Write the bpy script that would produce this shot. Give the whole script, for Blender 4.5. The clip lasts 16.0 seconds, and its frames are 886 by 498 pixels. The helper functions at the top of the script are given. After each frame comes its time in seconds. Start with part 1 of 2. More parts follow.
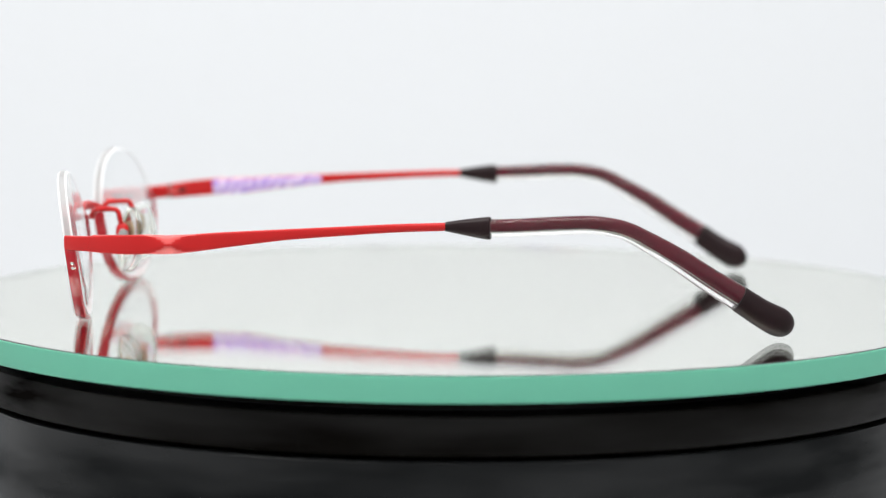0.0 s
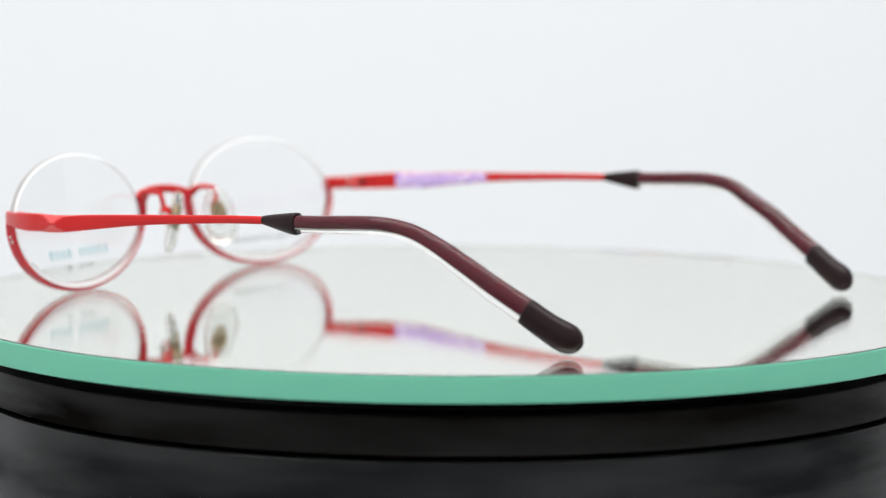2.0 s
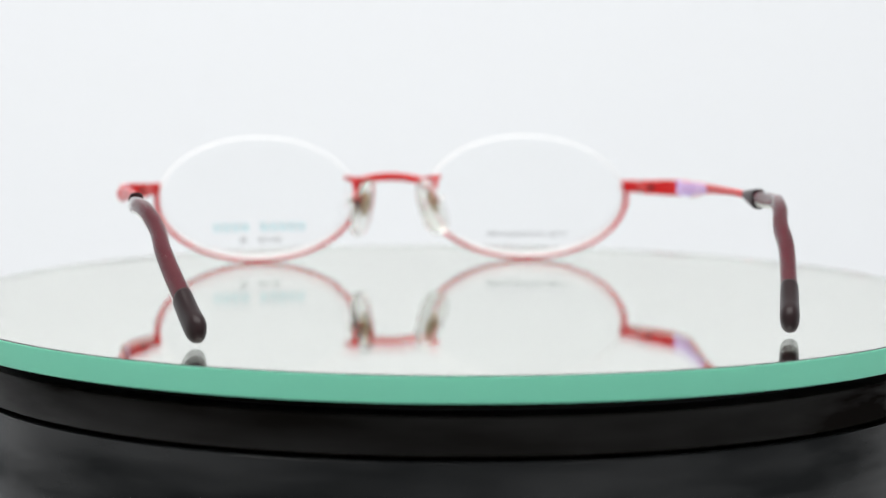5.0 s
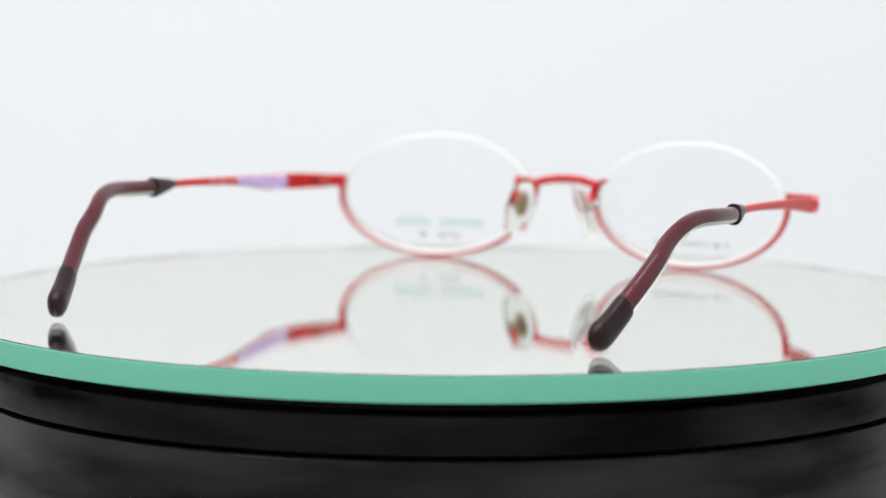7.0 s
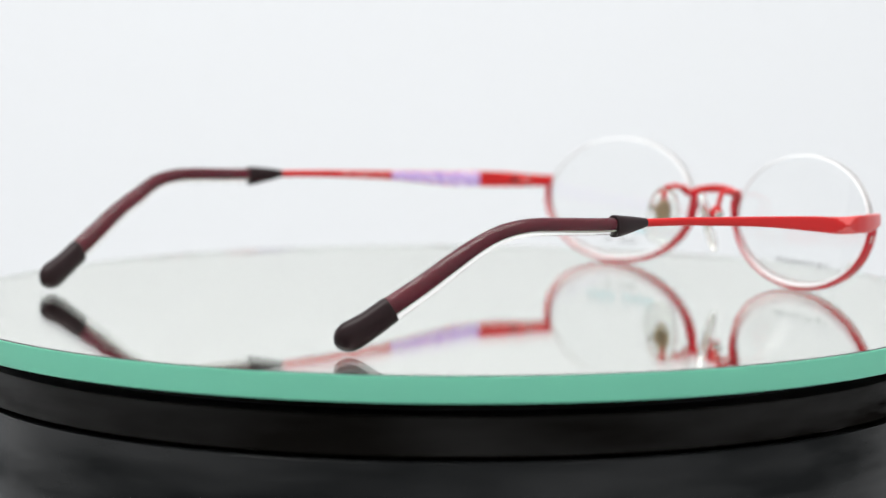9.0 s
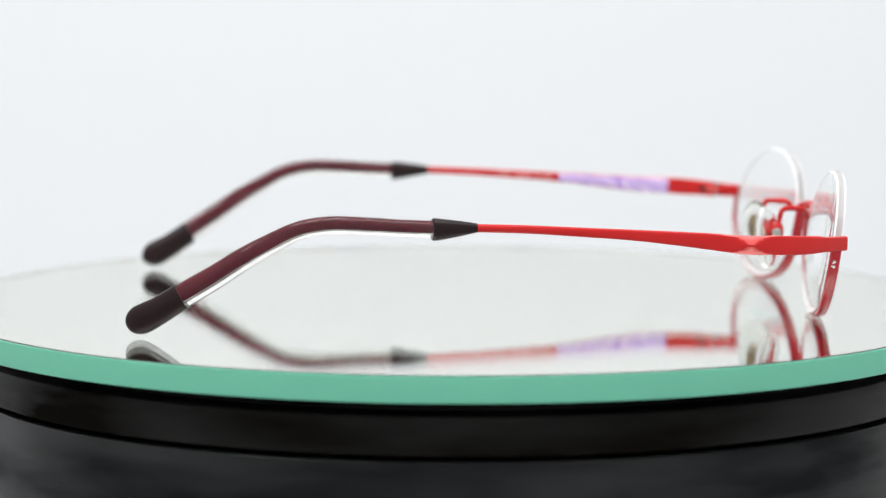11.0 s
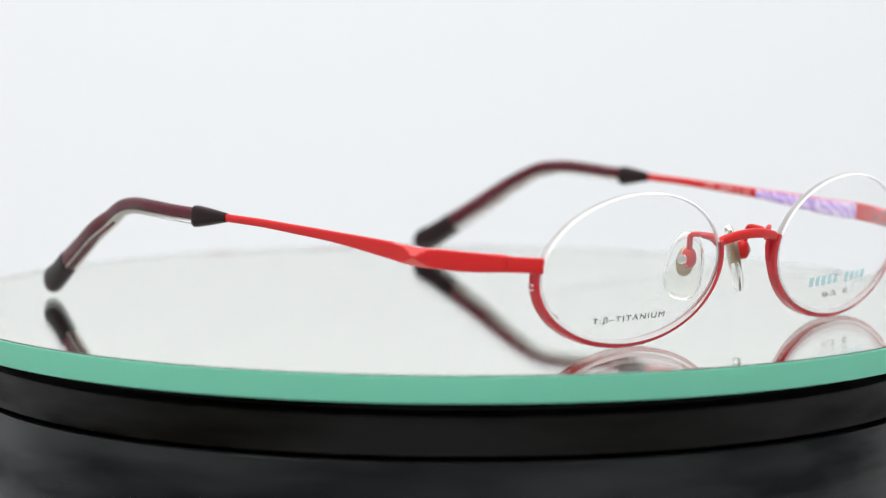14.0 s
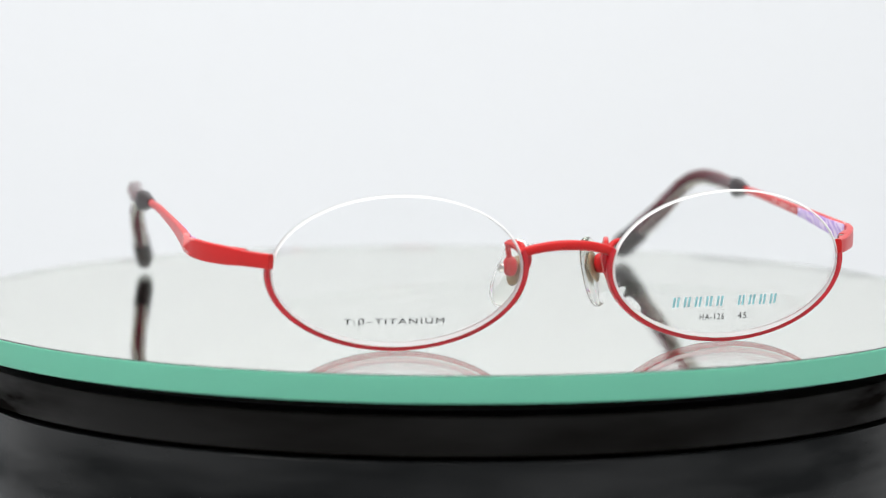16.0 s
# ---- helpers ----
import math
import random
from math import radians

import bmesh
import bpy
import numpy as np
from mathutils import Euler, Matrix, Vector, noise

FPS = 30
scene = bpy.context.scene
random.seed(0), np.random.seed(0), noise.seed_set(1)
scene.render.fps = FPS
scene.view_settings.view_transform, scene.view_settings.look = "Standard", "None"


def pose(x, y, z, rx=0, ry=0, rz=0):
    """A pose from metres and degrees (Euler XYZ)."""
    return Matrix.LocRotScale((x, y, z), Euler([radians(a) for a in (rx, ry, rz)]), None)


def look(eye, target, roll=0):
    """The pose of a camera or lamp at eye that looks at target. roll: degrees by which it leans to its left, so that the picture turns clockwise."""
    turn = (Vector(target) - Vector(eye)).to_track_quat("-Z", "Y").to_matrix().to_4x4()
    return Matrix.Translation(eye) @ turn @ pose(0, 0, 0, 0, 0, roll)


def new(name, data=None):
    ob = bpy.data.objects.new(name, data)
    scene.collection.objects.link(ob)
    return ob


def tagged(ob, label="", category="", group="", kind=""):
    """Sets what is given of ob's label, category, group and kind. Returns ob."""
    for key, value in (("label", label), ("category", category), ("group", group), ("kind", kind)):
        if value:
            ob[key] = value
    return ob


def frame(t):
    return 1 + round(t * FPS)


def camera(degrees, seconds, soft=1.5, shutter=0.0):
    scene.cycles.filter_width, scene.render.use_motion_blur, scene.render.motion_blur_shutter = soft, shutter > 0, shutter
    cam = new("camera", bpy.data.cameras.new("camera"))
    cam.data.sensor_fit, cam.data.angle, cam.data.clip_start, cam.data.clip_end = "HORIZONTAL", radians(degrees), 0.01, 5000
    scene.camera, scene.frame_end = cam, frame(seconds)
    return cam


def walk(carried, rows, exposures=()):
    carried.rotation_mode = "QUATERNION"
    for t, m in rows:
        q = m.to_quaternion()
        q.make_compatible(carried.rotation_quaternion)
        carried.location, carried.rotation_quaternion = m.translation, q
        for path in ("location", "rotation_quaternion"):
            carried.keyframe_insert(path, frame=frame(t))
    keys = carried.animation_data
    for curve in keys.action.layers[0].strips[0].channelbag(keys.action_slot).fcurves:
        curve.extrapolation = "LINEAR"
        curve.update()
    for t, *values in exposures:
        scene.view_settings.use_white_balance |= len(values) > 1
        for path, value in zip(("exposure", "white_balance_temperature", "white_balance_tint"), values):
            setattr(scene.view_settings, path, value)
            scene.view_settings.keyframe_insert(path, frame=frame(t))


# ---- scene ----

MM = 0.001
FLOOR = -140.0     # the paper under the turntable; the mirror's top is 0

# ---- camera: it stands still, a little above the edge of the turning mirror ----
cam = camera(17.586, 16.0, soft=1.2)
cam.data.dof.use_dof = True
cam.data.dof.focus_distance = 0.545
cam.data.dof.aperture_fstop = 14.0
EYE = pose(0.0, -0.59534, 0.07538, 90 - 6.222, 0, 0.175) @ pose(0, 0, 0, 0, 0, 0.26)
walk(cam, [(0, EYE), (16, EYE)])


def turn(t):
    """Degrees that the turntable has gone round at t seconds."""
    s = (t - 8) / 8
    return -(38.07 + 126.01 * s + 0.26 * s * s + 1.02 * s ** 3)


# ---- light: a white studio set, lit evenly from all round, and a soft box overhead towards the paper ----
world = bpy.data.worlds.new("studio_light")
scene.world = world
world.use_nodes = True
world.node_tree.nodes["Background"].inputs["Color"].default_value = (0.96, 0.972, 0.985, 1)
world.node_tree.nodes["Background"].inputs["Strength"].default_value = 0.70
soft = bpy.data.lights.new("soft_box", "AREA")
soft.shape, soft.size, soft.size_y, soft.energy, soft.color = "RECTANGLE", 1.1, 0.9, 10.6, (1, 0.985, 0.96)
lamp = new("soft_box", soft)
lamp.matrix_world = look((-0.1, -0.15, 0.98), (-0.1, 0.66, 0.12))
scene.view_settings.exposure = 0.24


# ---- materials ----
def material(name, color, rough=0.5, metal=0.0, coat=0.0, ior=1.5, spread=0.06, grain=900.0, bump=0.02, specular=0.5):
    """A painted or moulded surface with faint mottling, grain and relief."""
    m = bpy.data.materials.new(name)
    m.use_nodes = True
    nt = m.node_tree
    b = nt.nodes["Principled BSDF"]
    b.inputs["Roughness"].default_value = rough
    b.inputs["Metallic"].default_value = metal
    b.inputs["Coat Weight"].default_value = coat
    b.inputs["Coat Roughness"].default_value = 0.12
    b.inputs["IOR"].default_value = ior
    b.inputs["Specular IOR Level"].default_value = specular
    co = nt.nodes.new("ShaderNodeTexCoord")
    big = nt.nodes.new("ShaderNodeTexNoise")
    big.inputs["Scale"].default_value = grain / 12
    big.inputs["Detail"].default_value = 3
    fine = nt.nodes.new("ShaderNodeTexNoise")
    fine.inputs["Scale"].default_value = grain
    fine.inputs["Detail"].default_value = 2
    for n in (big, fine):
        nt.links.new(co.outputs["Object"], n.inputs["Vector"])
    mix = nt.nodes.new("ShaderNodeMix")
    mix.data_type = "RGBA"
    lo = [c * (1 - spread) for c in color]
    hi = [min(1, c * (1 + spread)) for c in color]
    mix.inputs[6].default_value, mix.inputs[7].default_value = (*lo, 1), (*hi, 1)
    nt.links.new(big.outputs["Fac"], mix.inputs[0])
    nt.links.new(mix.outputs[2], b.inputs["Base Color"])
    r = nt.nodes.new("ShaderNodeMapRange")
    r.inputs["To Min"].default_value, r.inputs["To Max"].default_value = max(0, rough - 0.03), min(1, rough + 0.03)
    nt.links.new(fine.outputs["Fac"], r.inputs["Value"])
    nt.links.new(r.outputs["Result"], b.inputs["Roughness"])
    if bump:
        bp = nt.nodes.new("ShaderNodeBump")
        bp.inputs["Strength"].default_value, bp.inputs["Distance"].default_value = bump, 0.0001
        nt.links.new(fine.outputs["Fac"], bp.inputs["Height"])
        nt.links.new(bp.outputs["Normal"], b.inputs["Normal"])
    return m


def clear(name, color, rough=0.0, ior=1.5):
    m = bpy.data.materials.new(name)
    m.use_nodes = True
    nt = m.node_tree
    nt.nodes.remove(nt.nodes["Principled BSDF"])
    g = nt.nodes.new("ShaderNodeBsdfGlass")
    g.inputs["Color"].default_value, g.inputs["Roughness"].default_value, g.inputs["IOR"].default_value = (*color, 1), rough, ior
    nt.links.new(g.outputs[0], nt.nodes["Material Output"].inputs["Surface"])
    return m


def frosted(name, color, through_light):
    """Ground glass or plastic that lets light through and scatters it."""
    m = material(name, color, 0.45, spread=0.03, bump=0.05)
    b = m.node_tree.nodes["Principled BSDF"]
    tr = m.node_tree.nodes.new("ShaderNodeBsdfTranslucent")
    tr.inputs["Color"].default_value = (*color, 1)
    mx = m.node_tree.nodes.new("ShaderNodeMixShader")
    mx.inputs[0].default_value = through_light
    m.node_tree.links.new(b.outputs[0], mx.inputs[1])
    m.node_tree.links.new(tr.outputs[0], mx.inputs[2])
    m.node_tree.links.new(mx.outputs[0], m.node_tree.nodes["Material Output"].inputs["Surface"])
    return m


RED = material("red_enamel", (0.57, 0.016, 0.016), 0.3, 0.0, 0.0, spread=0.05, specular=0.25)
# paler red with the sheen off the facets and hinge put into its colour
FACET_SHEEN = material("facet_painted_sheen", (0.76, 0.10, 0.095), 0.25, 0.1, spread=0.06)
RED_RIM = material("red_rim_enamel", (0.53, 0.016, 0.026), 0.22, 0.0, 0.0, spread=0.02, specular=0.45)
PLUM = material("plum_plastic", (0.135, 0.0055, 0.020), 0.35, spread=0.22, specular=0.12)
BROWN = material("dark_brown_plastic", (0.016, 0.006, 0.007), 0.3, spread=0.2, specular=0.22)
STEEL = material("screw_steel", (0.55, 0.53, 0.5), 0.25, 1.0)
DULL_STEEL = material("dull_screw_steel", (0.22, 0.2, 0.19), 0.4, 1.0)
GOLD = material("pad_core_metal", (0.42, 0.31, 0.19), 0.4, 0.6, spread=0.15)
SLOT_SHADE = material("hinge_slot_shade", (0.01, 0.008, 0.008), 0.6)
INK = material("black_print", (0.012, 0.012, 0.014), 0.6, bump=0)
PALE_INK = material("pale_print", (0.72, 0.27, 0.27), 0.6, bump=0)
CYAN_INK = frosted("pale_cyan_print", (0.46, 0.88, 0.95), 0.5)
LENS = clear("demo_lens", (0.994, 0.996, 0.996), 0, 1.49)
LENS_EDGE = frosted("ground_lens_edge", (0.97, 0.97, 0.97), 0.65)
nt = LENS_EDGE.node_tree
polish = nt.nodes.new("ShaderNodeMixShader")
polish.inputs[0].default_value = 0.22
gloss_edge = nt.nodes.new("ShaderNodeBsdfTransparent")
nt.links.new(nt.nodes["Material Output"].inputs["Surface"].links[0].from_socket, polish.inputs[1])
nt.links.new(gloss_edge.outputs[0], polish.inputs[2])
nt.links.new(polish.outputs[0], nt.nodes["Material Output"].inputs["Surface"])
# near-opaque white on the bevel stands in for light refracted by clear glass
BEVEL_GLINT = frosted("lens_bevel_painted_glint", (0.98, 0.98, 0.98), 0.1)
nt = BEVEL_GLINT.node_tree
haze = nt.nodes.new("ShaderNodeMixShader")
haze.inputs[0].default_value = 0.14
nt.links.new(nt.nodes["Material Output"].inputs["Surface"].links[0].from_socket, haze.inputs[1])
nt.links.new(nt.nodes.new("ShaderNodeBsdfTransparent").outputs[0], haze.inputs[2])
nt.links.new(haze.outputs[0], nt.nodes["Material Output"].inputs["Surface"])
SILICONE = clear("clear_silicone", (0.96, 0.965, 0.95), 0.03, 1.41)
nt = SILICONE.node_tree
milk = nt.nodes.new("ShaderNodeMixShader")
milk.inputs[0].default_value = 0.04
scatter = nt.nodes.new("ShaderNodeBsdfTranslucent")
scatter.inputs["Color"].default_value = (0.92, 0.91, 0.86, 1)
nt.links.new(nt.nodes["Material Output"].inputs["Surface"].links[0].from_socket, milk.inputs[1])
nt.links.new(scatter.outputs[0], milk.inputs[2])
nt.links.new(milk.outputs[0], nt.nodes["Material Output"].inputs["Surface"])
# pale colour that stands for light bent through the clear ear tube
STRIP = frosted("pale_refraction_strip", (0.96, 0.95, 0.89), 0.3)
TUBE = clear("clear_tube", (0.985, 0.98, 0.97), 0.01, 1.42)
GLASS = clear("mirror_glass", (0.995, 1.0, 0.978), 0, 1.52)
GREEN_EDGE = frosted("green_glass_edge", (0.20, 0.635, 0.455), 0.5)
SILVER = material("mirror_silver", (0.995, 1.0, 0.99), 0.0, 1.0, spread=0.0, bump=0)
SILVER.node_tree.nodes["Principled BSDF"].inputs["Roughness"].default_value = 0.0
for link in list(SILVER.node_tree.nodes["Principled BSDF"].inputs["Roughness"].links):
    SILVER.node_tree.links.remove(link)
BACKING = material("grey_backing_paint", (0.2, 0.2, 0.21), 0.6)
PLATTER = material("black_satin_plastic", (0.0056, 0.0050, 0.0044), 0.35, spread=0.4, grain=300, bump=0.02, specular=0.1)
BASE = material("black_gloss_plastic", (0.0088, 0.0096, 0.0100), 0.13, spread=0.4, grain=120, bump=0.015, specular=0.2)
PAPER = material("white_backdrop_paper", (0.700, 0.714, 0.730), 0.85, spread=0.012, grain=60, bump=0.01, specular=0.2)

TABLE = material("dark_table_laminate", (0.05, 0.05, 0.052), 0.5, spread=0.15, grain=80)

# random patches of more and less gloss on the drum, long along its side
for gloss, low, high in ((BASE, 0.03, 0.30), (PLATTER, 0.0, 0.15)):
    nt = gloss.node_tree
    co = nt.nodes.new("ShaderNodeTexCoord")
    flat = nt.nodes.new("ShaderNodeMapping")
    flat.inputs["Scale"].default_value = (1, 1, 5)
    gloss_noise = nt.nodes.new("ShaderNodeTexNoise")
    gloss_noise.inputs["Scale"].default_value, gloss_noise.inputs["Detail"].default_value = 22, 4
    amount = nt.nodes.new("ShaderNodeMapRange")
    amount.inputs["From Min"].default_value, amount.inputs["From Max"].default_value = 0.35, 0.65
    amount.inputs["To Min"].default_value, amount.inputs["To Max"].default_value = low, high
    nt.links.new(co.outputs["Object"], flat.inputs["Vector"])
    nt.links.new(flat.outputs["Vector"], gloss_noise.inputs["Vector"])
    nt.links.new(gloss_noise.outputs["Fac"], amount.inputs["Value"])
    nt.links.new(amount.outputs["Result"], nt.nodes["Principled BSDF"].inputs["Specular IOR Level"])

# lavender panel with loose white and violet strokes
LILAC = material("lilac_pattern", (0.55, 0.38, 0.80), 0.35, coat=0.3)
nt = LILAC.node_tree
wv = nt.nodes.new("ShaderNodeTexWave")
wv.inputs["Scale"].default_value, wv.inputs["Distortion"].default_value, wv.inputs["Detail"].default_value = 230, 9, 4
wv.inputs["Detail Scale"].default_value = 1.3
wv.bands_direction = "DIAGONAL"
rp = nt.nodes.new("ShaderNodeValToRGB")
rp.color_ramp.elements[0].color, rp.color_ramp.elements[0].position = (0.47, 0.30, 0.76, 1), 0.2
rp.color_ramp.elements[1].color, rp.color_ramp.elements[1].position = (0.80, 0.66, 0.93, 1), 0.85
mid = rp.color_ramp.elements.new(0.5)
mid.color = (0.64, 0.44, 0.86, 1)
tc = nt.nodes.new("ShaderNodeTexCoord")
nt.links.new(tc.outputs["Object"], wv.inputs["Vector"])
nt.links.new(wv.outputs["Fac"], rp.inputs["Fac"])
nt.links.new(rp.outputs["Color"], nt.nodes["Principled BSDF"].inputs["Base Color"])


# ---- mesh helpers (millimetres in, metres out) ----
def part(name, bm, mat, parent=None, label="", smooth=True, angle=40):
    bmesh.ops.recalc_face_normals(bm, faces=bm.faces)
    for v in bm.verts:
        v.co *= MM
    if smooth:
        for f in bm.faces:
            f.smooth = True
        for e in bm.edges:
            if len(e.link_faces) == 2 and e.calc_face_angle(0) > radians(angle):
                e.smooth = False
    me = bpy.data.meshes.new(name)
    bm.to_mesh(me)
    bm.free()
    for m in (mat if isinstance(mat, (list, tuple)) else [mat]):
        me.materials.append(m)
    ob = new(name, me)
    if parent:
        ob.parent = parent
    if label:
        tagged(ob, label)
    return ob


def glide(rows, steps=6):
    """Catmull-Rom through rows of numbers."""
    a = np.array(rows, float)
    a = np.vstack([2 * a[0] - a[1], a, 2 * a[-1] - a[-2]])
    out = []
    for k in range(1, len(a) - 2):
        p0, p1, p2, p3 = a[k - 1:k + 3]
        for u in np.linspace(0, 1, steps, endpoint=False):
            out.append(0.5 * (2 * p1 + (p2 - p0) * u + (2 * p0 - 5 * p1 + 4 * p2 - p3) * u * u + (3 * p1 - p0 - 3 * p2 + p3) * u ** 3))
    out.append(a[-2])
    return np.array(out)


def sweep(rows, seg=16, up=(0, 0, 1), bm=None):
    """A bar along rows of x, y, z, width, height, power: a superellipse section, power 2 round, high square, 1 a diamond."""
    bm = bm or bmesh.new()
    rows = np.asarray(rows, float)
    rings = []
    up = Vector(up)
    for k, (x, y, z, w, h, p) in enumerate(rows):
        a, b = rows[max(k - 1, 0)][:3], rows[min(k + 1, len(rows) - 1)][:3]
        d = Vector(b - a).normalized()
        side = d.cross(up)
        side = side.normalized() if side.length > 1e-4 else Vector((1, 0, 0))
        top = side.cross(d).normalized()
        ring = []
        for j in range(seg):
            t = 2 * math.pi * (j + 0.5) / seg
            c, s = math.cos(t), math.sin(t)
            q = (abs(c) ** p + abs(s) ** p) ** (-1 / p)
            ring.append(bm.verts.new(Vector((x, y, z)) + side * (c * q * w / 2) + top * (s * q * h / 2)))
        rings.append(ring)
    for r0, r1 in zip(rings, rings[1:]):
        for j in range(seg):
            bm.faces.new((r0[j], r0[(j + 1) % seg], r1[(j + 1) % seg], r1[j]))
    bm.faces.new(rings[0])
    bm.faces.new(rings[-1])
    return bm


def lathe(profile, seg=192):
    """A closed ring of r, z turned about the z axis; r of 0 closes it at the axis."""
    bm = bmesh.new()
    rings = []
    for r, z in profile:
        if r < 1e-6:
            rings.append([bm.verts.new((0, 0, z))])
        else:
            rings.append([bm.verts.new((r * math.cos(2 * math.pi * j / seg), r * math.sin(2 * math.pi * j / seg), z)) for j in range(seg)])
    for a, b in zip(rings, rings[1:]):
        for j in range(seg):
            k = (j + 1) % seg
            if len(a) == 1:
                bm.faces.new((a[0], b[j], b[k]))
            elif len(b) == 1:
                bm.faces.new((a[j], a[k], b[0]))
            else:
                bm.faces.new((a[j], a[k], b[k], b[j]))
    return bm


def ball(centre, size, turnm=None, u=20, v=12, power=2.0):
    bm = bmesh.new()
    bmesh.ops.create_uvsphere(bm, u_segments=u, v_segments=v, radius=0.5)
    for q in bm.verts:
        c = Vector(q.co)
        if power != 2.0 and c.length > 0:
            n = sum(abs(2 * a) ** power for a in c) ** (1 / power)
            c = c / n if n > 0 else c
        c = Vector((c[0] * size[0], c[1] * size[1], c[2] * size[2]))
        q.co = Vector(centre) + (turnm @ c if turnm else c)
    return bm


# ---- the set: a white paper sweep that serves as table and background ----
def backdrop():
    bm = bmesh.new()
    bend = [(700 + 50 * math.sin(a), FLOOR + 50 * (1 - math.cos(a))) for a in np.linspace(0, math.pi / 2, 24)]
    prof = [(-745, FLOOR), (-400, FLOOR), (200, FLOOR), *bend, (750, 300), (750, 700), (750, 1100)]
    rows = [[bm.verts.new((x, y, z)) for y, z in prof] for x in np.linspace(-1300, 1300, 9)]
    for a, b in zip(rows, rows[1:]):
        for j in range(len(prof) - 1):
            bm.faces.new((a[j], a[j + 1], b[j + 1], b[j]))
    return tagged(part("backdrop", bm, PAPER), "seamless white paper sweep lit evenly", "backdrop", kind="structure")


backdrop()


def table():
    bm = bmesh.new()
    bmesh.ops.create_cube(bm, size=1)
    for v in bm.verts:
        v.co = Vector((v.co.x * 2800, v.co.y * 2400 - 600, v.co.z * 30 + FLOOR - 15.6))
    bmesh.ops.bevel(bm, geom=list(bm.edges), offset=3, segments=2, affect="EDGES")
    return tagged(part("table", bm, TABLE), "dark grey table top under the white paper", "table", kind="structure")


table()


# ---- turntable: still base, turning platter, round mirror on top ----
def turntable():
    table_top = tagged(new("turntable"), "black plastic motor turntable on white paper under the mirror", "turntable")
    table_top.location = (0, 0, FLOOR * MM)
    up = -FLOOR - 72
    part("housing", lathe([(0, 0.8), (97, 0.8), (99.5, 2.3), (100.5, 8), (100.5, up + 55.2), (100.35, up + 55.6), (100.0, up + 55.8), (97, up + 55.9), (0, up + 55.9)]), BASE, table_top, "glossy black plastic drum")
    for k in range(4):
        a = radians(45 + 90 * k)
        b = lathe([(0, 0.0), (7.6, 0.0), (8, 0.3), (8, 0.9), (0, 0.9)], 24)
        for v in b.verts:
            v.co += Vector((80 * math.cos(a), 80 * math.sin(a), 0))
        part("rubber_foot", b, BROWN, table_top)
    disc = part("platter", lathe([(0, up + 56.6), (98, up + 56.6), (100.0, up + 56.65), (100.4, up + 56.95), (100.4, up + 63.4), (100.2, up + 63.8), (99.8, up + 63.95), (94.0, up + 63.95), (94.0, up + 66.95), (0, up + 66.95)]), PLATTER, table_top, "matt black rotating disc")
    part("spindle", lathe([(0, up + 55.85), (30, up + 55.85), (30, up + 56.7), (0, up + 56.7)], 48), PLATTER, disc)
    return disc


def round_mirror():
    mirror = tagged(new("round_mirror"), "round thick glass mirror with a pale green ground edge", "mirror")
    R = 106.1
    bm = lathe([(0, 0), (R - 0.75, 0), (R - 0.35, -0.15), (R - 0.35, -4.75), (R - 0.75, -4.9), (0, -4.9)], 256)
    for f in bm.faces:
        f.material_index = 1 if f.calc_center_median().z < -4.88 else 0
    part("glass_plate", bm, [GLASS, SILVER], mirror, "clear float glass silvered underneath", smooth=False)
    part("backing", lathe([(0, -4.94), (R - 1.0, -4.94), (R - 1.0, -5.0), (0, -5.0)], 256), BACKING, mirror, "grey mirror backing paint")
    part("ground_edge", lathe([(R - 0.34, -0.16), (R - 0.05, -0.3), (R, -0.6), (R, -4.4), (R - 0.05, -4.7), (R - 0.34, -4.98)], 256), GREEN_EDGE, mirror, "pale green ground glass edge")
    return mirror


# ---- the spectacles ----
LCX, LCZ, LA, LB = 31.5, 14.85, 23.15, 14.05   # lens oval: centre and half axes
LY, SAG, TILT, WRAP = 75.0, 220.0, 0.14, 0.10   # lens front: forward place, radius of curvature, lean, turn round the face


def lens_y(side, u, z):
    """The lens's front surface at a place across it (u outward from its own middle)."""
    return LY - side * 0.5 + TILT * (z - LCZ) - WRAP * u - (u * u + (z - LCZ) ** 2) / (2 * SAG)


def lens_mesh(side):
    bm = bmesh.new()
    thick, n = 1.9, 96
    fr, bk = [], []
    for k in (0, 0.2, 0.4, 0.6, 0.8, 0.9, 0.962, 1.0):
        a, b = [], []
        for j in range(1 if k == 0 else n):
            t = 2 * math.pi * j / n
            x, z = LA * math.cos(t), LB * math.sin(t)
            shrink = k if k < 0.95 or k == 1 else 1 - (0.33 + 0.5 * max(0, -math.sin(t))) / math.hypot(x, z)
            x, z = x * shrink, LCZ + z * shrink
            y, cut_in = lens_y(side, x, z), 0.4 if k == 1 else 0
            low = max(0, -math.sin(t))   # the band is raised along the bottom, a shape added to catch overhead light
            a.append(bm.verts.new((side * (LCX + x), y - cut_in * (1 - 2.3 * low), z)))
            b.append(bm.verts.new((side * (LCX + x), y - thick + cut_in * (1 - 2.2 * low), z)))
        fr.append(a)
        bk.append(b)
    for layer in (fr, bk):
        for a, b in zip(layer, layer[1:]):
            for j in range(n):
                q = (j + 1) % n
                f = bm.faces.new((a[0], b[j], b[q]) if len(a) == 1 else (a[j], b[j], b[q], a[q]))
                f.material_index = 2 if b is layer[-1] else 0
    for j in range(n):
        q = (j + 1) % n
        f = bm.faces.new((fr[-1][j], fr[-1][q], bk[-1][q], bk[-1][j]))
        f.material_index = 1
    return bm


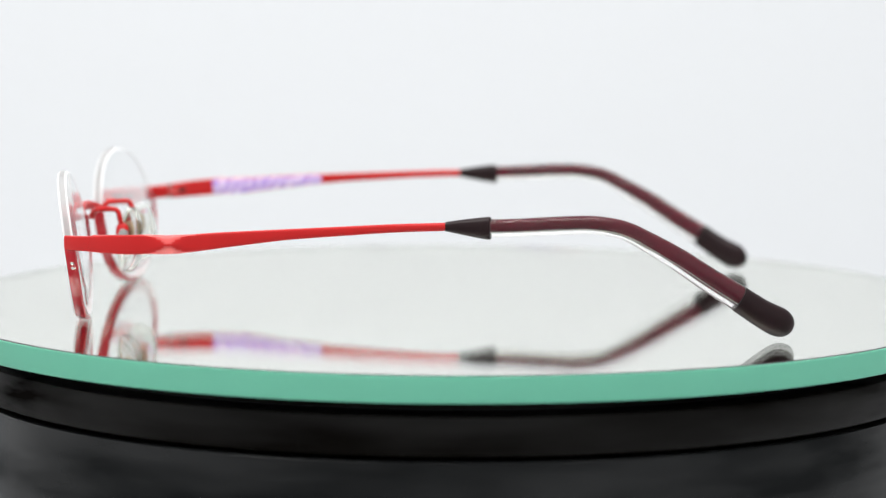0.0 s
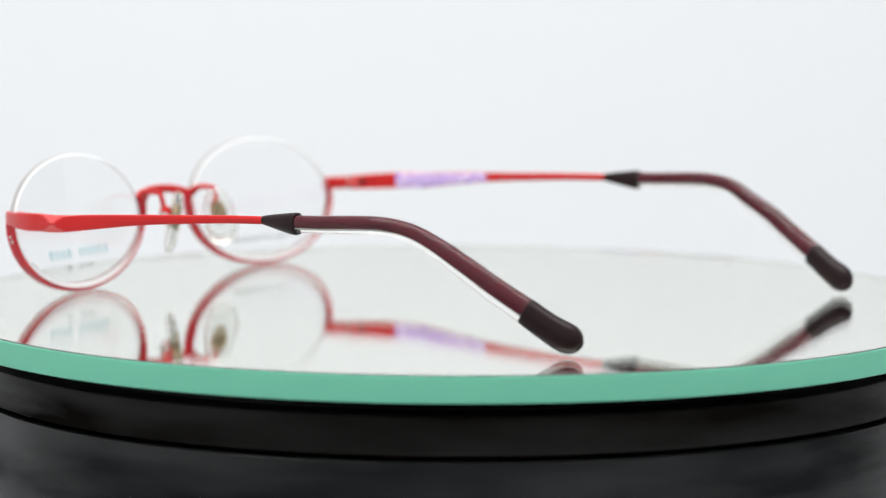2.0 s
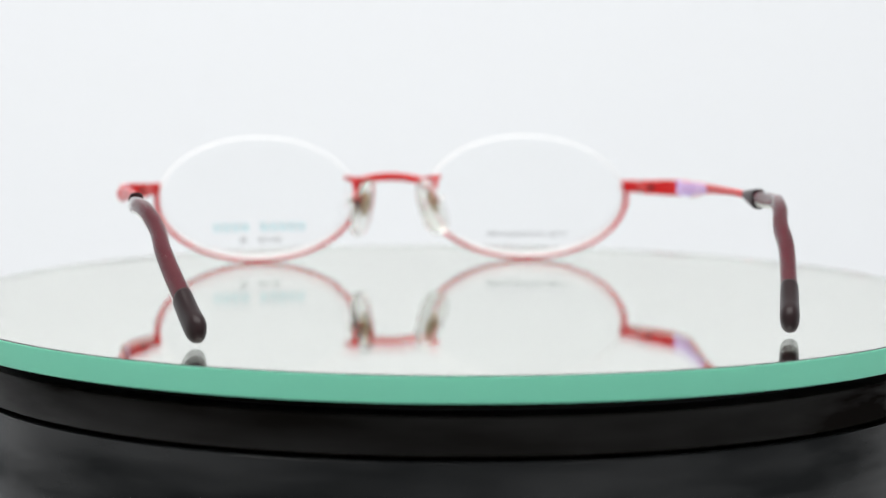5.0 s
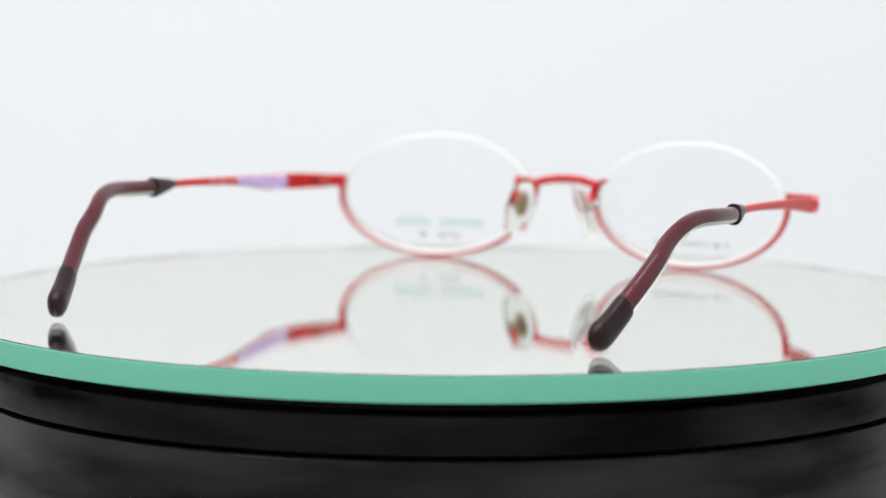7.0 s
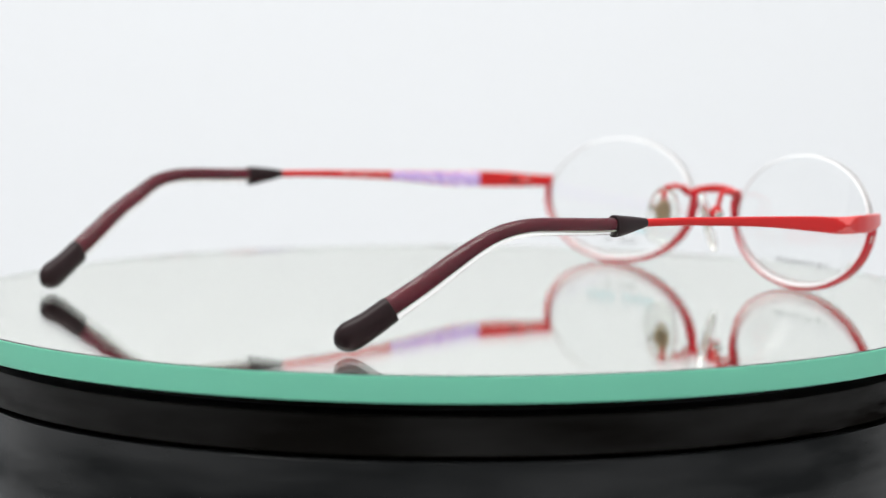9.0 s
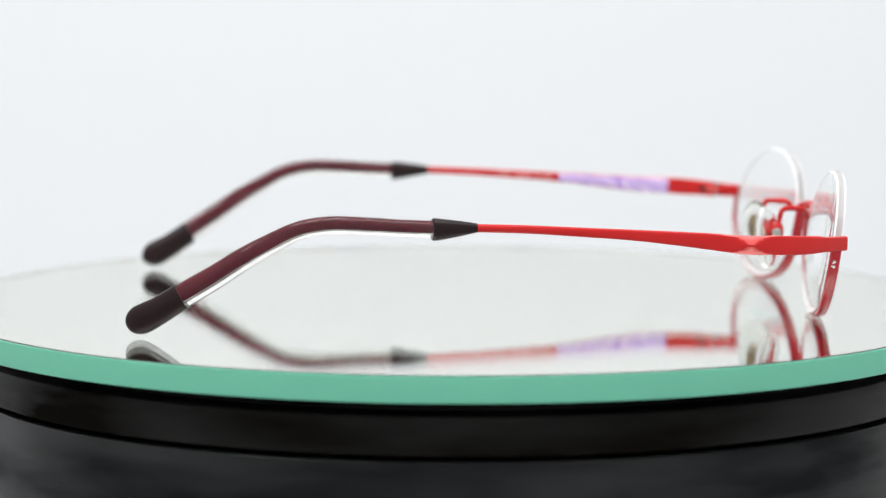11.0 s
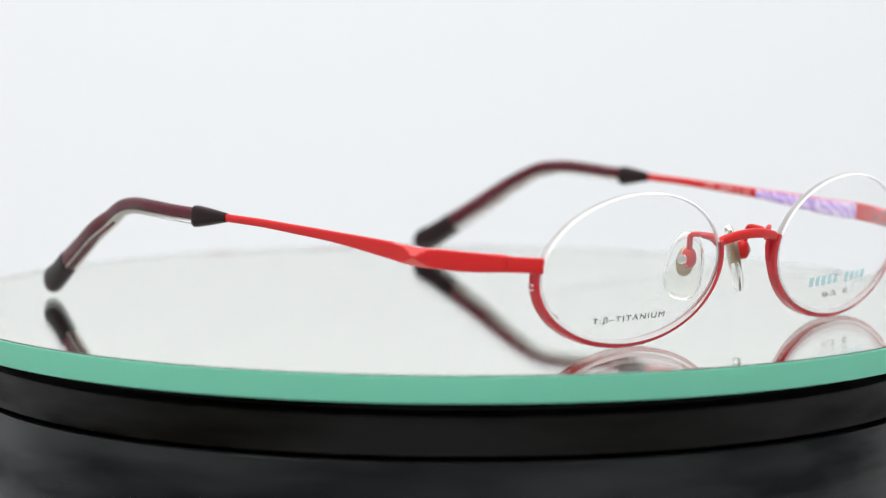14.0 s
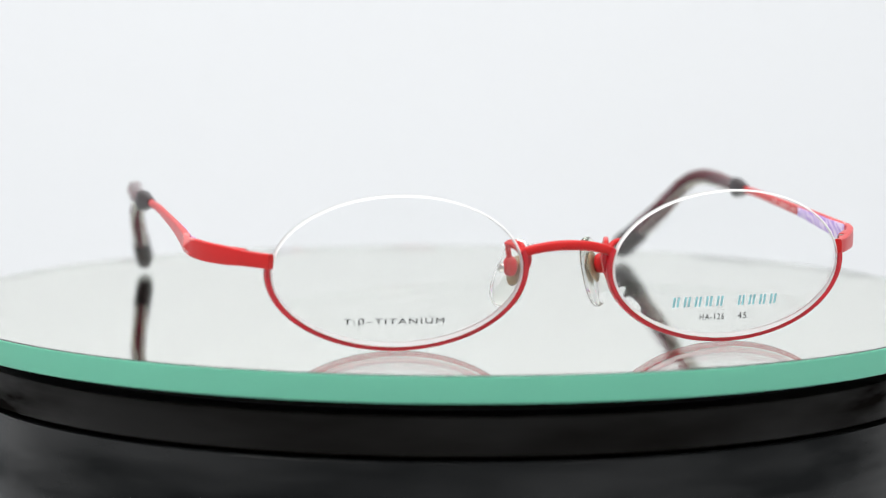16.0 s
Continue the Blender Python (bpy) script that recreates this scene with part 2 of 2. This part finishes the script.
def rim_rows(side):
    rows = []
    for t in np.linspace(radians(5), radians(-194), 60):
        x, z = (LA + 0.48) * math.cos(t), LCZ + (LB + 0.36) * math.sin(t)
        rows.append((side * (LCX + x), lens_y(side, x, z) - 0.95, z, 2.1, 1.1, 4))
    return rows


def rim_mesh(side):
    """The lower half rim: a flat wire whose broad side follows the lens's edge."""
    rows = np.array(rim_rows(side))
    bm = bmesh.new()
    rings = []
    for k, (x, y, z, w, h, p) in enumerate(rows):
        out = Vector((x - side * LCX, 0, (z - LCZ) * (LA / LB) ** 2)).normalized()
        ring = []
        for j in range(12):
            t = 2 * math.pi * (j + 0.5) / 12
            c, s = math.cos(t), math.sin(t)
            q = (abs(c) ** p + abs(s) ** p) ** (-1 / p)
            ring.append(bm.verts.new(Vector((x, y, z)) + Vector((0, 1, 0)) * (c * q * w / 2) + out * (s * q * h / 2)))
        rings.append(ring)
    for a, b in zip(rings, rings[1:]):
        for j in range(12):
            bm.faces.new((a[j], a[(j + 1) % 12], b[(j + 1) % 12], b[j]))
    bm.faces.new(rings[0])
    bm.faces.new(rings[-1])
    return bm


def lettering(name, text, x0, x1, z, height, mat, parent, side, label, slant=0.0):
    """Printing on the lens's front, from x0 to x1 (millimetres, as read from the front)."""
    cu = bpy.data.curves.new(name, "FONT")
    cu.body, cu.size, cu.shear, cu.space_character = text, 1.0, slant, 1.25
    cu.bevel_depth, cu.bevel_resolution = 0.007, 0
    tmp = bpy.data.objects.new(name, cu)
    me = bpy.data.meshes.new_from_object(tmp)
    bpy.data.objects.remove(tmp)
    co = [v.co.copy() for v in me.vertices]
    lo, hi = min(c.x for c in co), max(c.x for c in co)
    bottom, high = min(c.y for c in co), max(c.y for c in co)
    bm = bmesh.new()
    bm.from_mesh(me)
    for v in bm.verts:
        x = x0 + (v.co.x - lo) / (hi - lo) * (x1 - x0)
        zz = z + (v.co.y - bottom) / (high - bottom) * height
        v.co = Vector((x, lens_y(side, side * x - LCX, zz) + 0.04 + v.co.z, zz))
    bpy.data.meshes.remove(me)
    return part(name, bm, mat, parent, label, smooth=False)


def bars(name, x0, x1, z, height, count, mat, parent, side, label, gap=None):
    """A printed mark given as a row of leaning bars."""
    bm = bmesh.new()
    step = (x1 - x0) / count
    for k in range(count):
        if k == gap:
            continue
        a = x0 + step * k
        for u0, u1, v0, v1 in ((0.10, 0.30, 0, 1), (0.46, 0.66, 0, 1)):
            quad = []
            for u, v in ((u0, v0), (u1, v0), (u1, v1), (u0, v1)):
                zz = z + height * v
                x = a + step * (u + 0.10 * v)
                quad.append(bm.verts.new((x, lens_y(side, side * x - LCX, zz) + 0.04, zz)))
            bm.faces.new(quad)
    return part(name, bm, mat, parent, label, smooth=False)


def drop(side, y):
    """One arm hangs half a millimetre lower than the other."""
    return 0.5 * min(1, max(0, (58 - y) / 60)) + 0.35 * min(1, max(0, (y - 44) / 20)) if side > 0 else 0.0


def temple_rows(side):
    """The side arm's line: x, y, z, width, height, power. The arms lean a millimetre to one side."""
    rows = [(54.7, 71.7, 17.25, 1.5, 2.8, 6), (56.5, 69.6, 17.35, 1.5, 2.8, 6), (58.7, 66.6, 17.5, 1.5, 2.95, 6), (61.0, 63.0, 17.65, 1.5, 3.45, 6),
            (63.2, 58.8, 17.8, 1.4, 3.65, 6), (64.3, 55.6, 18.0, 1.4, 3.6, 6), (64.85, 53.2, 18.0, 1.65, 3.62, 2.3), (65.15, 51.2, 18.05, 2.2, 3.72, 1.2), (65.1, 49.2, 18.15, 1.7, 3.52, 2.3), (64.9, 46.8, 18.35, 1.45, 3.3, 6),
            (64.7, 42.0, 18.85, 1.35, 3.0, 5), (64.4, 30.0, 19.95, 1.3, 2.1, 4), (64.2, 18.0, 20.75, 1.3, 1.75, 3), (64.1, 9.0, 21.3, 1.3, 1.6, 2.5), (64.2, -1.5, 21.7, 1.4, 1.55, 2.2)]
    out = []
    for x, y, z, w, h, p in rows:
        lean = 1.1 * min(1, max(0, (70 - y) / 15))
        out.append((side * x + lean, y, z - drop(side, y), w, h, p))
    return out


def tube_line(side, rise=0.0):
    rows = [(64.8, -8.2, 21.5, 1.1), (65.1, -14, 21.75, 1.0), (64.9, -22.6, 22.2, 0.8), (64.0, -28.1, 22.2, 0.6), (63.0, -33.4, 21.2, 0.6),
            (61.7, -38.7, 18.5, 0.6), (61.2, -44.0, 15.4, 0.7), (60.1, -49.2, 11.9, 0.8), (58.4, -55.9, 7.65, 0.9)]
    return [(side * x + lean, y, z + rise - drop(side, y) * max(0, min(1, (60 + y) / 25))) for x, y, z, lean in rows]


def spectacles():
    g = tagged(new("eyeglasses"), "red metal half-rim eyeglasses with dark plum ear tips on mirror", "eyeglasses")
    for side in (1, -1):
        lens = part("lens", lens_mesh(side), [LENS, LENS_EDGE, BEVEL_GLINT], g, "clear oval demo lens with a ground white edge", angle=12)
        part("rim", rim_mesh(side), RED_RIM, g, "red lower half rim")
        if side > 0:
            lettering("print", "T:\u03b2\u2013TITANIUM", 41.3, 22.9, 4.75, 1.45, INK, lens, side, "small black printed words")
        else:
            bars("print_mark", -20.3, -42.4, 6.9, 1.9, 10, CYAN_INK, lens, side, "pale cyan printed mark", gap=5)
            lettering("print", "HA-126", -26.2, -31.2, 4.25, 1.25, INK, lens, side, "small black printed characters")
            lettering("print", "45", -34.0, -35.8, 4.25, 1.25, INK, lens, side, "small black printed number")
        # end piece, arm, and the hinge between them
        rows = temple_rows(side)
        fine = glide(rows, 8)
        cut = 16
        part("end_piece", sweep(fine[:cut + 1], 20), RED, g)
        bm = sweep(np.vstack([fine[cut] * 0.9 + fine[cut + 1] * 0.1, fine[cut + 1:]]), 28)
        bmesh.ops.recalc_face_normals(bm, faces=bm.faces)
        for f in bm.faces:
            f.normal_update()
            # twist faces that tilt up or down get the paler, painted sheen
            if 46.2 < f.calc_center_median().y < 55.8 and abs(f.normal.z) > 0.3:
                f.material_index = 1
        arm = part("temple_arm", bm, [RED, FACET_SHEEN], g, "red enamelled metal side arm with a faceted twist", angle=18)
        hx, hy, hz = fine[cut][:3]
        d = Vector(fine[cut + 3][:3] - fine[cut - 3][:3]).normalized()
        inn = Vector((-side * abs(d.y), -abs(d.x), 0)).normalized()
        at = Vector((hx, hy, hz))
        hinge = part("hinge", sweep([(*(at + d * 0.1 + inn * 0.85), 1.4, 3.2, 7), (*(at + d * 3.4 + inn * 0.9), 1.4, 3.3, 7), (*(at + d * 5.2 + inn * 0.75), 1.0, 3.1, 6)], 20), RED, g, "small red hinge with a dark slot")
        part("hinge_root", sweep([(*(at - d * 2.6 + inn * 0.75), 1.0, 2.4, 6), (*(at + inn * 0.85), 1.3, 2.5, 6)], 16), RED, hinge)
        # no hole is cut: a near-black slab paints the shade inside the slot
        c = at + d * 2.9 + inn * 1.52
        part("hinge_slot", sweep([(*(c - d * 0.9), 0.24, 1.15, 5), (*(c + d * 0.9), 0.24, 1.15, 5)], 12), SLOT_SHADE, hinge)
        # the barrel's lit look is in its paler colour
        part("hinge_barrel", sweep(glide([(*(at - d * 0.5 + inn * 1.5), 0.5, 1.2, 2.5), (*(at + d * 0.8 + inn * 1.62), 0.55, 1.05, 2.5), (*(at + d * 2.3 + inn * 1.58), 0.4, 0.75, 2.5)], 4), 14), FACET_SHEEN, hinge)
        for z in (0.98, -0.98):
            part("hinge_notch", sweep([(*(at - d * 0.55 + inn * 1.42 + Vector((0, 0, z))), 0.5, 0.5, 4), (*(at + d * 0.45 + inn * 1.42 + Vector((0, 0, z))), 0.5, 0.5, 4)], 10), DULL_STEEL, hinge)
        part("hinge_screw", lathe_at((hx, hy, hz - 1.5), 0.5, 3.0, inn * 0.9), STEEL, hinge)
        # patterned panel and faint printing on the arm's inner face
        panel = []
        for r in fine:
            if 31.0 <= r[1] + (0.0 if side > 0 else 1.4) <= 57.0:
                panel.append((r[0] - side * (r[3] / 2 + 0.02), r[1], r[2], 0.28, r[4] - 0.35, 6))
        part("inlay", sweep(panel[::2] + [panel[-1]], 12), LILAC, arm, "lavender patterned panel")
        if side < 0:
            for a, b in ((28.5, 26.5), (25.5, 24.6), (23.8, 20.0), (18.5, 12.0)):
                z = 20.0 + (30 - (a + b) / 2) * 0.065
                xx = -64.3 + 1.1 + 0.72
                part("inner_print", sweep([(xx, a, z, 0.12, 0.7, 6), (xx, b, z, 0.12, 0.7, 6)], 8), PALE_INK, arm)
        # ear end: dark sleeve, plum core in a clear tube, dark cap
        sl = [(64.2, -0.3, 21.7, 1.7, 1.75, 2.2), (64.4, -3.0, 21.65, 2.3, 2.7, 2.6), (64.7, -6.5, 21.55, 3.0, 3.8, 3), (64.8, -8.3, 21.5, 3.1, 4.25, 3), (64.85, -8.75, 21.5, 2.9, 4.0, 3)]
        part("sleeve", sweep(glide([(side * x + 1.1, y, z - drop(side, y), *r) for x, y, z, *r in sl], 4), 20), BROWN, g, "dark brown tapered sleeve")
        core = glide([(*q, 1.9 + 0.09 * k, h, 2.4) for k, (q, h) in enumerate(zip(tube_line(side, 0.42), (2.0, 2.05, 2.1, 2.15, 2.3, 2.5, 2.75, 2.9, 3.1)))], 6)
        part("tip_core", sweep(core, 16), PLUM, g, "plum red inner wire")
        # an added strip under the core paints the tube's bright refraction
        strip = []
        for k, (x, y, z) in enumerate(tube_line(side, 0.28)):
            h = (2.0, 2.05, 2.1, 2.15, 2.3, 2.5, 2.75, 2.9, 3.1)[k]
            strip.append((x, y, z - h / 2 + 0.06, 1.35 + 0.08 * k, 0.14, 4))
        part("tip_strip", sweep(glide(strip, 6), 16), STRIP, g, "pale strip added for light refracted in the clear tube")
        shell = glide([(*q, 2.7 + 0.08 * k, h, 2.4) for k, (q, h) in enumerate(zip(tube_line(side), (3.3, 3.3, 3.4, 3.4, 3.5, 3.9, 4.3, 4.6, 4.9)))], 6)
        part("tip_tube", sweep(shell, 20), TUBE, g, "clear plastic tube")
        a, b = np.array((58.6, -55.4, 8.0)), np.array((55.85, -65.9, 2.75))
        cap = []
        for q in (0, 0.015, 0.05, 0.2, 0.4, 0.6, 0.7, 0.78, 0.85, 0.9, 0.94, 0.97, 0.99, 0.999):
            x, y, z = a + (b - a) * q
            wide = 0.96 if q == 0 else 1 + 0.08 * min(q, 0.7) / 0.7
            if q > 0.7:
                wide *= math.sqrt(1 - ((q - 0.7) / 0.3) ** 2)
            sag_z = -0.5 * math.sin(math.pi * q) * 0.5
            cap.append((side * x + 0.9, y, z + sag_z, 3.55 * wide, 5.3 * wide, 2.4))
        bm = sweep(cap, 24)
        low = min(v.co.z for v in bm.verts) - 0.45
        for v in bm.verts:
            v.co.z -= low * min(1, (-55 - v.co.y) / 6) if v.co.y < -55 else 0
        part("tip_cap", bm, BROWN, g, "rounded dark brown end cap")
        nose(g, side)
    br = [(-8.6, 75.6, 17.6, 1.5, 1.7, 3), (-7.0, 76.2, 18.3, 1.5, 1.8, 3), (-3.5, 76.6, 19.0, 1.5, 1.85, 3), (0, 76.5, 19.2, 1.5, 1.9, 3), (3.5, 76.1, 19.0, 1.5, 1.85, 3), (7.0, 75.3, 18.3, 1.5, 1.8, 3), (8.6, 74.6, 17.6, 1.5, 1.7, 3)]
    part("bridge", sweep(glide(br, 6), 16), RED, g, "red arched bridge")
    return g


def lathe_at(centre, r, h, shift):
    bm = lathe([(0, 0), (r * 0.85, 0), (r, h * 0.06), (r, h * 0.94), (r * 0.85, h), (0, h)], 20)
    for v in bm.verts:
        v.co += Vector(centre) + Vector(shift)
    return bm


def plate(outline, thick, push):
    """A flat plate with an outline of x, z, its front given by push(x, z)."""
    bm = bmesh.new()
    fr = [bm.verts.new((x, push(x, z), z)) for x, z in outline]
    bk = [bm.verts.new((x, push(x, z) - thick, z)) for x, z in outline]
    bm.faces.new(fr)
    bm.faces.new(bk)
    n = len(outline)
    for j in range(n):
        bm.faces.new((fr[j], fr[(j + 1) % n], bk[(j + 1) % n], bk[j]))
    bmesh.ops.bevel(bm, geom=list(bm.edges), offset=0.2, segments=2, affect="EDGES")
    return bm


def nose(g, side):
    """One nose pad: red arm from the rim, metal box and screw, clear pad with a metal core."""
    line = [(7.9, 74.2, 17.4), (8.1, 73.2, 18.9), (8.7, 71.2, 19.3), (9.4, 68.9, 19.3), (9.5, 68.2, 18.6), (9.3, 67.9, 17.2), (9.0, 67.6, 15.2)]
    arm = part("pad_arm", sweep(glide([(side * x, y, z, 1.05, 1.05, 2.4) for x, y, z in line], 6), 12, up=(1, 0, 0)), RED, g, "bent red nose pad arm")
    part("prong", sweep(glide([(side * x, y, z, w, w, 2) for x, y, z, w in ((8.2, 74.0, 17.6, 1.3), (9.4, 73.2, 18.9, 1.2), (10.9, 72.4, 19.4, 1.0), (11.3, 72.2, 19.5, 0.6))], 5), 12), RED, arm)
    part("pad_box", ball((side * 8.9, 67.5, 14.7), (2.6, 2.7, 3.8), power=2.4), RED, arm)
    screw = lathe([(0, -1.0), (0.6, -1.0), (0.95, -0.8), (0.95, -0.45), (0.75, -0.35), (0.9, -0.1), (0.75, 0.1), (0.9, 0.3), (0.7, 0.5), (0.5, 0.9), (0, 0.95)], 18)
    for v in screw.verts:
        v.co = Vector((side * (10.1 - v.co.z), 67.1 + v.co.x, 14.5 + v.co.y))
    part("pad_screw", screw, STEEL, arm, "tiny ridged steel screw")
    part("gusset", plate([(side * x, z) for x, z in ((8.1, 18.4), (6.7, 17.8), (6.5, 16.2), (7.3, 13.6), (8.6, 10.4), (9.1, 10.3), (8.2, 13.4), (8.0, 16.0))], 1.1, lambda x, z: 75.0 - side * 0.5 + 0.14 * (z - LCZ)), RED_RIM, arm)
    axis = Vector((-4.5 if side > 0 else 2.9, -0.6, 13.2)).normalized()
    face = Vector((-0.76 * side, -0.65, 0))
    face = (face - axis * face.dot(axis)).normalized()
    m = Matrix((face, axis.cross(face), axis)).transposed()
    centre = Vector((8.1, 65.8, 13.0) if side > 0 else (-7.75, 66.2, 13.0))
    pad_bm = ball((0, 0, 0), (1, 1, 1), None, 44, 26)
    for v in pad_bm.verts:
        c = v.co * 2
        r = min(1.0, math.hypot(c.y, c.z))
        full = 1.0 if r < 1e-6 else r / (abs(c.y) ** 2.5 + abs(c.z) ** 2.5) ** 0.4
        v.co = Vector((math.copysign(1.05 * (1 - r ** 5) ** 0.42, c.x), c.y * full * 3.6, c.z * full * 6.7))
        v.co.y *= 1 - 0.022 * v.co.z
        v.co = centre + m @ v.co
    pad = part("nose_pad", pad_bm, SILICONE, g, "clear silicone nose pad")
    part("pad_core", ball(centre + m @ Vector((0.1, 0.0, 0.9)), (1.25, 3.5, 6.0), m, 20, 12), GOLD, pad, "tan metal pad core")
    part("pad_stem", sweep([(*(centre + m @ Vector((-0.2, 0.2, 1.2))), 1.0, 1.0, 2), (side * 8.8, 67.5, 14.7, 1.0, 1.0, 2)], 10), STEEL, arm)
    # the thread that holds the lens: two bead ends and a small loop outside the rim
    for z in (13.4, 12.5):
        u = LA * math.sqrt(1 - ((z - LCZ) / LB) ** 2) + 0.9
        part("thread_end", ball((side * (LCX + u), lens_y(side, u, z) - 0.95, z), (0.6, 0.85, 0.7), None, 12, 8), STEEL, g)
    loop = []
    for z, push in ((13.5, 0.9), (13.35, 1.3), (12.95, 1.6), (12.5, 1.5), (12.2, 1.2), (12.1, 0.8)):
        u = LA * math.sqrt(1 - ((z - LCZ) / LB) ** 2) + push
        loop.append((side * (LCX + u), lens_y(side, u, z) - 1.3, z, 0.24, 0.24, 2))
    part("thread_loop", sweep(glide(loop, 5), 8, up=(0, 1, 0)), TUBE, g, "fine clear nylon thread")


platter = turntable()
mirror = round_mirror()
glasses = spectacles()


def motions():
    times = [k * 0.5 for k in range(33)]
    walk(platter, [(t, pose(0, 0, 0, 0, 0, turn(t))) for t in times])
    walk(mirror, [(t, pose(0, 0, 0, 0, 0, turn(t))) for t in times])
    seat = pose(-0.0023, 0, 0.0001)
    walk(glasses, [(t, pose(0, 0, 0, 0, 0, turn(t)) @ seat) for t in times])


motions()
